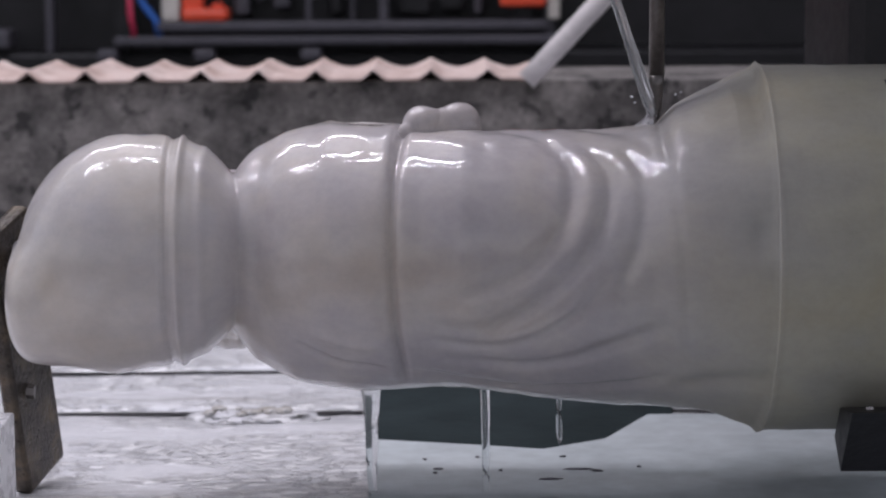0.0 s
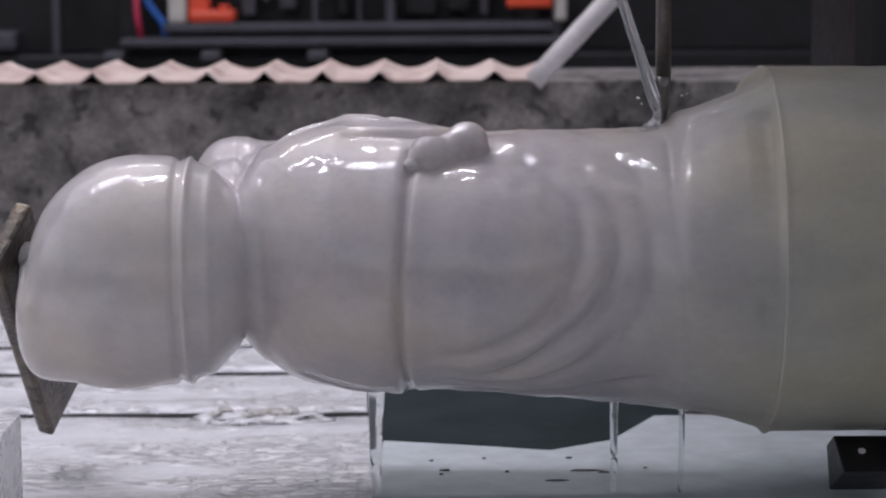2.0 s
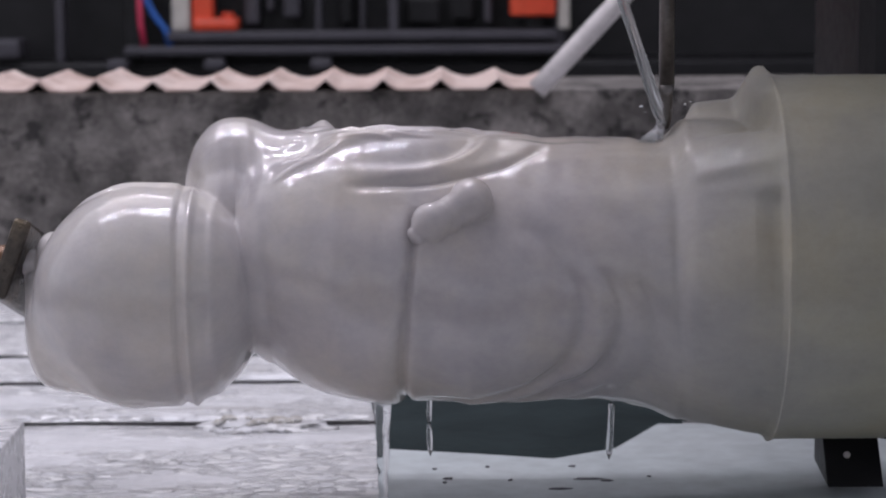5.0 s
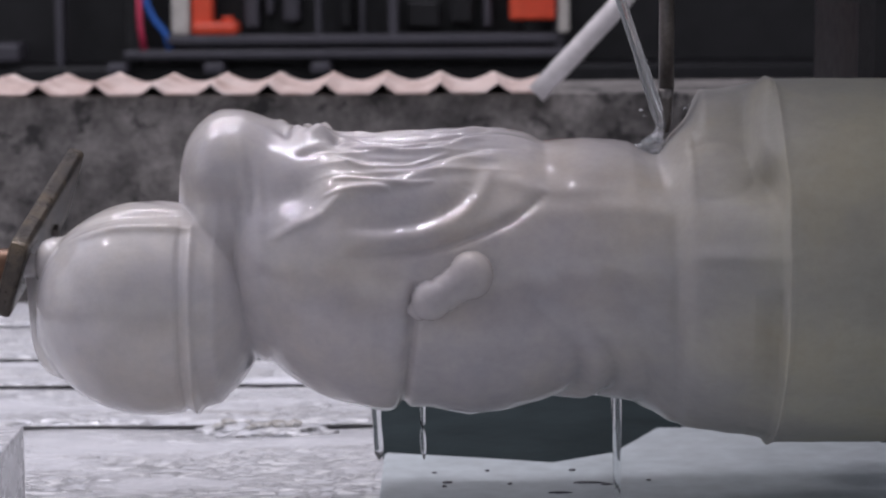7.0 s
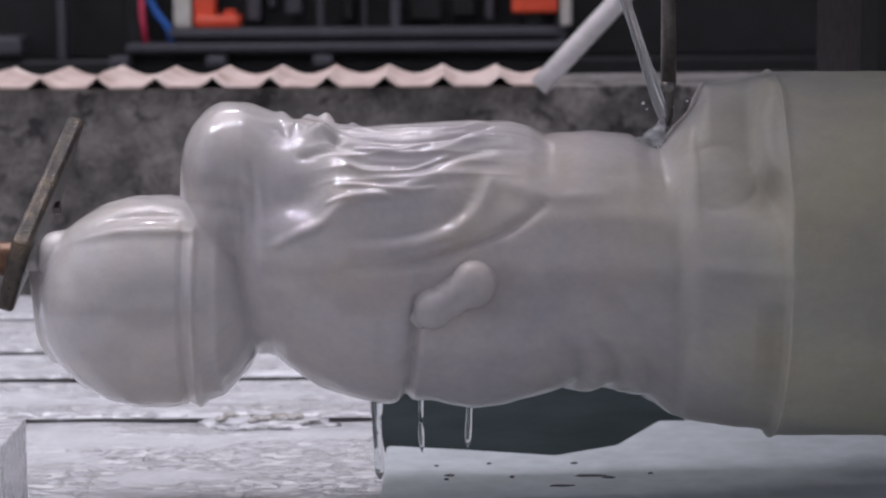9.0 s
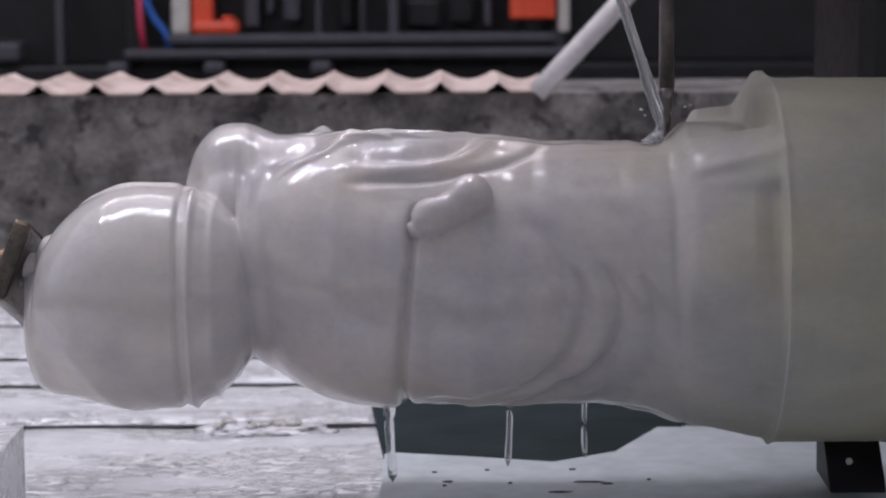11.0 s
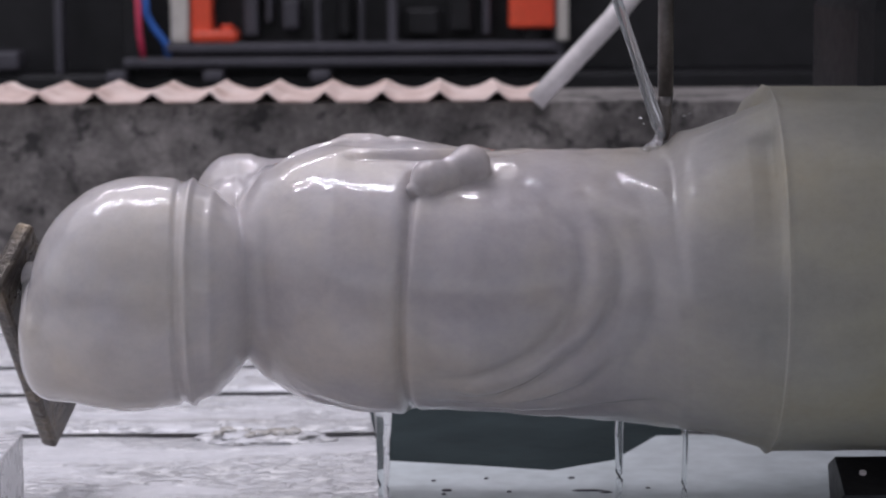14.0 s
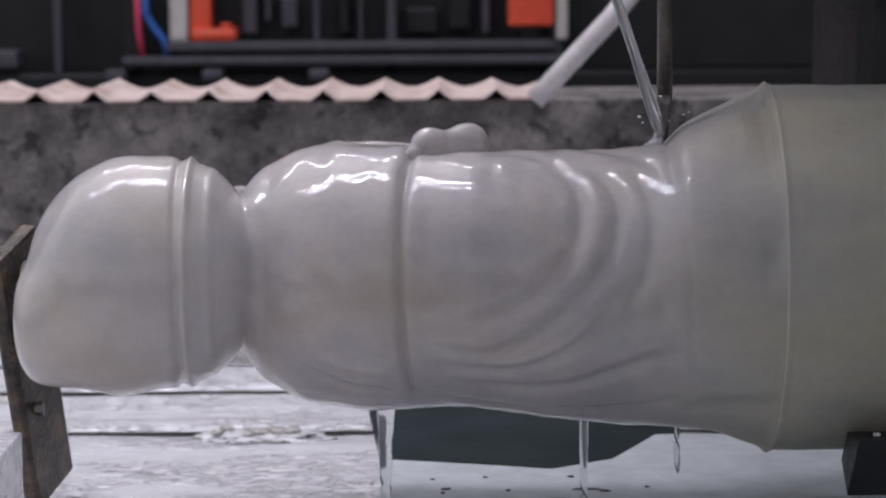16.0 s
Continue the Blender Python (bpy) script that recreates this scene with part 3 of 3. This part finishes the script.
for k, (x, y, sx, sy) in enumerate([(0.004, 2.67, 0.006, 0.004), (0.0, 2.65, 0.003, 0.003), (0.075, 2.66, 0.003, 0.002), (0.165, 2.665, 0.018, 0.0035),
                                    (0.185, 2.655, 0.007, 0.003), (0.235, 2.675, 0.003, 0.002), (0.05, 2.73, 0.003, 0.002), (0.15, 2.73, 0.004, 0.002),
                                    (-0.012, 2.72, 0.003, 0.002), (0.13, 2.615, 0.012, 0.003)]):
    crumb(x, y, 0.0135, sx, sy, 0.0016, k * 3.1, GREY_STEEL, "chip", "small dark stone chip on the wet board", "chip", "chips on the board")
crumb(-0.233, 3.05, -0.003, 0.085, 0.048, 0.0065, 2.0, WET_WHITE, "sludge_pool", "flat pool of white stone sludge on the table", "sludge", "")
for k in range(14):
    w = random.uniform(0.004, 0.012)
    crumb(-0.245 + random.gauss(0, 0.026), 3.062 + random.gauss(0, 0.012), 0.004, w, w * random.uniform(0.7, 1.6), w * 0.35, k * 5.3 + 1, SLUDGE, "sludge_clod", "small clod of wet brownish white stone sludge", "sludge", "sludge clods")

rest = thing("white_block", "white painted wet steel block standing on the table", "block")
part("body", box(-0.80, 1.93, 0.0, -0.4416, 2.45, 0.1277, 0.002), WHITE_PAINT, rest)
part("foot", box(-0.80, 1.95, 0.0, -0.447, 2.435, 0.074, 0.002), WET_WHITE, rest)
part("bolt_hole", rod([(-0.4426, 2.33, 0.045), (-0.4405, 2.33, 0.045)], 0.004, 12), BLACK_STEEL, rest, "dark bolt hole")

# ---- cutting tool and coolant ----
tool = thing("milling_tool", "dark steel milling cutter hanging over the stone", "tool")
part("shank", rod([(0.2435, 2.577, 0.80), (0.2435, 2.577, 0.47)], 0.0085, 24), TOOL, tool, "", True)
tip = [(0.2435 - 0.0 * k, 2.577, 0.47 - 0.012 * k) for k in range(5)]
part("cutter", rod(tip, [0.0085, 0.0068, 0.0066, 0.006, 0.003], 16), TOOL, tool, "worn tapered cutter", True)
part("holder", rod([(0.2435, 2.577, 0.86), (0.2435, 2.577, 0.80), (0.2435, 2.577, 0.79)], [0.022, 0.022, 0.016], 20), TOOL, tool, "", True)
spindle = thing("spindle_head", "unseen dark spindle head over the cutter, widened to shade the stone", "machine")
part("housing", box(0.14, 2.46, 0.86, 0.40, 2.66, 1.5, 0.01), BLACK_STEEL, spindle)
# unseen carriage, made wide to keep overhead light off the stone's right end
part("shade_carriage", box(0.10, 2.662, 0.84, 0.95, 3.15, 1.9, 0.01), BLACK_STEEL, spindle)
nozzle = thing("coolant_nozzle", "pale coolant hose nozzle beside the cutter", "nozzle")
part("hose", rod([(0.165, 2.56, 0.82), (0.172, 2.56, 0.70), (0.180, 2.56, 0.60)], [0.012, 0.012, 0.008], 16), PALE, nozzle, "", True)


def jet(name, a, b, r0, r1, label, seed):
    n = 26
    pts, rad = [], []
    for k in range(n + 1):
        q = k / n
        p = Vector(a).lerp(Vector(b), q)
        wob = 0.0011 * math.sin(q * 5 + seed) + 0.0003 * math.sin(q * 13 + seed)
        pts.append(p + Vector((wob, 0.5 * wob, 0)))
        end = (1.0 if q < 0.8 else 1 + 0.25 * math.sin(math.pi * (q - 0.8) / 0.2)) * (1.0 if q < 0.93 else math.sqrt(max(0.02, 1 - ((q - 0.93) / 0.07) ** 2)))
        rad.append(end * (r1 + (r0 - r1) * (1 - q) ** 2) * (1 + 0.10 * math.sin(q * 8 + seed * 2) * q))
    return part(name, rod(pts, rad, 12), WATER, None, label, True)


tagged(jet("water_jet", (0.180, 2.56, 0.60), (0.2385, 2.565, 0.425), 0.0062, 0.0042, "", 1.0), "clear coolant water jet aimed at the cutter tip", "water")
tagged(jet("water_jet", (0.186, 2.57, 0.60), (0.2425, 2.57, 0.425), 0.0030, 0.0024, "", 4.0), "clear coolant water jet aimed at the cutter tip", "water")
for k, (x, z, sx, sz) in enumerate([(0.228, 0.412, 0.012, 0.006), (0.218, 0.408, 0.014, 0.004), (0.252, 0.409, 0.012, 0.004)]):
    crumb(x, 2.565, z, sx, 0.012, sz, k * 2.7, WATER, "splash", "clear splash of water at the cutter tip", "water", "splashes")

spray = bmesh.new()
bmesh.ops.create_cone(spray, cap_ends=True, segments=40, radius1=0.021, radius2=0.003, depth=0.034)
bmesh.ops.subdivide_edges(spray, edges=[e for e in spray.edges if abs(e.verts[0].co.z - e.verts[1].co.z) > 0.01], cuts=14)
for v in spray.verts:
    h = min(1.0, max(0.0, 0.5 + v.co.z / 0.034))
    q = (1 - h) ** 1.5 * 0.9 + 0.1 + 0.22 * noise.noise((v.co.x * 160, v.co.y * 160, h * 2.5))
    v.co = Vector((v.co.x * q / max(1 - 0.86 * h, 0.1) + 0.012 * h, v.co.y * q / max(1 - 0.86 * h, 0.1), v.co.z))
spray = tagged(part("spray", spray, FROTH, None, "", True), "white cone of splashing water round the cutter tip", "water")
spray.location = (0.226, 2.572, 0.417)
for k in range(8):
    q = random.random()
    crumb(0.2435 + random.uniform(-0.05, 0.03), 2.56 + random.uniform(-0.03, 0.02), 0.425 + q * 0.03, *([random.uniform(0.0010, 0.0024)] * 3), k * 1.9, WATER, "droplet", "small flying droplet of water by the cutter", "water", "droplets")

stream_a = tagged(jet("water_stream", (0, 0, 0.0), (0.002, 0, -0.175), 0.0125, 0.0048, "", 2.0), "thin clear stream of water running off the stone", "water", "dripping streams")
stream_b = tagged(jet("water_stream", (0, 0, 0.0), (-0.001, 0, -0.175), 0.0065, 0.0034, "", 5.0), "thin clear stream of water running off the stone", "water", "dripping streams")
stream_c = tagged(jet("water_stream", (0, 0, 0.0), (0.001, 0, -0.175), 0.0045, 0.0026, "", 7.0), "thin clear stream of water running off the stone", "water", "dripping streams")

# ---- corrugated sheet on the wall ----
bm = bmesh.new()
pitch_, rows_, cols = 0.102, 6, 500
verts = {}
for layer, dz in ((0, 0.0), (1, 0.005)):
    for l in range(rows_ + 1):
        for k in range(cols + 1):
            x = -1.9 + 2.085 * k / cols
            q = (x + 0.717) / pitch_
            tri = abs((q % 1.0) - 0.5) * 2
            y = 4.205 + 0.35 * l / rows_
            w = l / rows_
            wave = ((1 - w) * max(0.0, (tri - 0.5) / 0.5) ** 1.4 + w * tri ** 1.7) * (0.0185 + 0.003 * noise.noise((math.floor(q + 0.5) * 1.7, 0, 4)))
            verts[layer, l, k] = bm.verts.new((x, y, 0.3655 + wave + dz + 0.0015 * noise.noise((x * 6, y * 6, 0))))
for l in range(rows_):
    for k in range(cols):
        bm.faces.new([verts[1, a, b] for a, b in ((l, k), (l, k + 1), (l + 1, k + 1), (l + 1, k))])
        bm.faces.new([verts[0, a, b] for a, b in ((l, k), (l + 1, k), (l + 1, k + 1), (l, k + 1))])
for k in range(cols):
    for l in (0, rows_):
        bm.faces.new([verts[a, l, b] for a, b in ((0, k), (0, k + 1), (1, k + 1), (1, k))])
tagged(part("corrugated_sheet", bm, SHEET, None, "", True), "pinkish corrugated fibre sheet laid along the wall top", "roofing sheet")
lean = thing("plastic_pipe", "pale plastic pipe leaning over the wall top", "pipe")
part("tube", rod([(0.165, 4.17, 0.366), (0.225, 4.17, 0.43), (0.30, 4.17, 0.51), (0.34, 4.17, 0.56)], 0.018, 16), PALE, lean, "", True)

# ---- machines in the dark background ----
def far_x(q):
    return (q - 784) * 0.00166


gantry = thing("gantry_machine", "dark grey steel machine frame standing behind the wall", "machine", at=(0, 0, 0.025))
part("base", box(far_x(-250), 7.0, -0.675, far_x(1500), 8.2, 0.255, 0.01), BLACK_STEEL, gantry)
part("rail", box(far_x(225), 6.93, 0.278, far_x(1000), 7.05, 0.303, 0.006), GREY_STEEL, gantry, "grey painted rail")
part("rail", box(far_x(300), 6.96, 0.318, far_x(985), 7.05, 0.345, 0.006), GREY_STEEL, gantry, "grey painted rail")
part("web", box(far_x(300), 7.02, 0.255, far_x(985), 7.06, 0.325, 0.003), BLACK_STEEL, gantry)
for q, w, top in ((98, 14, 0.9), (222, 26, 0.9), (560, 10, 0.9), (690, 16, 0.9), (640, 6, 0.9), (985, 16, 0.9)):
    part("post", box(far_x(q), 7.02, 0.255, far_x(q + w), 7.10, top, 0.004), GREY_STEEL if q > 500 or q < 120 else BLACK_STEEL, gantry)
part("panel", box(far_x(-250), 7.2, 0.255, far_x(1500), 7.26, 1.2, 0.004), BLACK_STEEL, gantry, "black back panel")
for q, w, z0, z1 in ((430, 26, 0.36, 0.9), (470, 12, 0.40, 0.9), (500, 30, 0.38, 0.47), (600, 24, 0.36, 0.52), (720, 60, 0.36, 0.44), (800, 40, 0.37, 0.60), (860, 14, 0.36, 0.9)):
    part("housing", box(far_x(q), 7.10, z0, far_x(q + w), 7.2, z1, 0.008), GREY_STEEL if q % 40 else BLACK_STEEL, gantry, "dim grey housing")
part("bracket", box(far_x(-20), 6.97, 0.27, far_x(38), 7.1, 0.325, 0.01), GREY_STEEL, gantry, "grey bracket")
for q in (215, 385, 572):
    part("clip", box(far_x(q - 18), 6.9, 0.235, far_x(q + 18), 6.99, 0.268, 0.008), GREY_STEEL, gantry, "dull clip")
red = tagged(part("red_hose", rod([(far_x(258), 6.98, 0.328), (far_x(252), 6.98, 0.40), (far_x(249), 6.98, 0.55)], 0.009, 10), RED, None, "", True), "bright pinkish red hose running up the frame", "hose")
tagged(part("blue_hose", rod([(far_x(303), 6.98, 0.33), (far_x(297), 6.98, 0.375), (far_x(276), 6.98, 0.42), (far_x(264), 6.98, 0.46), (far_x(262), 6.98, 0.6)], 0.010, 10), BLUE, None, "", True), "blue hose bent beside the red one", "hose")
unit = thing("orange_unit", "orange painted machine unit on the grey rail", "machine", at=(0, 0, 0.025))
foot = part("foot", box(far_x(342), 6.98, 0.346, far_x(424), 7.10, 0.384, 0.012), ORANGE, unit)
part("column", box(far_x(342), 7.0, 0.372, far_x(378), 7.10, 0.62, 0.006, Matrix.Translation((0, 0, 0))), ORANGE, unit)
part("cap", rod([(far_x(404), 7.03, 0.384), (far_x(404), 7.03, 0.398)], 0.018, 16), ORANGE, foot, "", True)
part("casing", box(far_x(306), 6.99, 0.346, far_x(338), 7.10, 0.66, 0.008), BEIGE, unit, "beige casing")
unit2 = thing("orange_unit", "orange machine box hanging over the rail", "machine", at=(0, 0, 0.025))
part("body", box(far_x(905), 6.98, 0.385, far_x(985), 7.10, 0.62, 0.008), ORANGE, unit2)
part("casing", box(far_x(990), 6.99, 0.347, far_x(1010), 7.10, 0.62, 0.006), BEIGE, unit2, "pale casing")
part("hanger", box(far_x(930), 7.02, 0.346, far_x(960), 7.08, 0.385, 0.004), BLACK_STEEL, unit2)

def motions():
    turns = [(0, 95.5), (0.5, 86), (1, 77.5), (1.5, 73.5), (2, 70), (2.5, 67.3), (3, 63.3), (3.5, 60), (4, 54.5), (4.2, 52.3),
             (5.2, 37), (6.3, 20), (6.5, 17), (7, 9), (7.5, 3.5), (8, 1), (8.5, 0), (9, 2), (9.2, 3.4), (10.2, 24), (11.3, 49.5), (11.5, 52),
             (12, 56), (12.5, 60), (13, 62), (13.5, 64), (14, 67.5), (14.5, 73.5), (15, 79), (15.5, 85), (16, 93)]
    rows = [(t, pose(*AXIS, -(a + 7.6))) for t, a in turns]
    for ob in (statue, clamp, chuck):
        walk(ob, rows)
    # streams: time, place along the stone, lift
    def drip(ob, keys, z):
        walk(ob, [(t, pose(AXIS.x + (q - 784) * SCALE, AXIS.y - 0.02, z + up)) for t, q, up in keys])
    drip(stream_a, [(0, 672, 0), (0.5, 655, 0.01), (1, 655, 0.10), (1.5, 660, 0.10), (2, 668, 0), (2.5, 668, 0), (3, 662, 0.05), (3.5, 677, 0), (4, 680, 0),
                    (6.5, 664, 0.01), (7, 664, 0.09), (8, 664, 0), (8.5, 664, 0.10), (9, 661, 0.06), (11.5, 690, 0.065), (12, 690, 0.06), (12.5, 680, 0.10), (13, 670, 0.09),
                    (13.5, 672, 0.02), (14, 677, 0), (14.5, 664, 0), (15, 664, 0), (15.5, 662, 0), (16, 683, 0)], 0.150)
    drip(stream_b, [(0, 874, 0), (0.5, 870, 0.01), (1, 1030, 0.085), (1.5, 1082, 0), (2, 1090, 0.02), (3, 1130, 0.03), (3.5, 1140, 0.03), (4, 1120, 0.09),
                    (6.5, 1060, 0.09), (7, 1090, 0), (8, 830, 0.10), (9, 825, 0.10), (11.5, 970, 0.085), (12, 1110, 0.10), (13, 1110, 0.085),
                    (13.5, 1100, 0.06), (14, 1095, 0.02), (14.5, 1100, 0.07), (15, 1090, 0.05), (15.5, 1052, 0.02), (16, 1034, 0)], 0.145)
    drip(stream_c, [(0, 1005, 0.10), (1, 1020, 0.10), (1.5, 1212, 0.02), (2, 1210, 0.01), (3, 1215, 0.03), (3.5, 755, 0.05), (4, 760, 0.10), (9, 740, 0.10), (11.5, 1120, 0.1),
                    (12.5, 1208, 0.03), (13, 1212, 0.05), (14, 1212, 0.04), (15, 1212, 0.06), (16, 1200, 0.09)], 0.140)


motions()
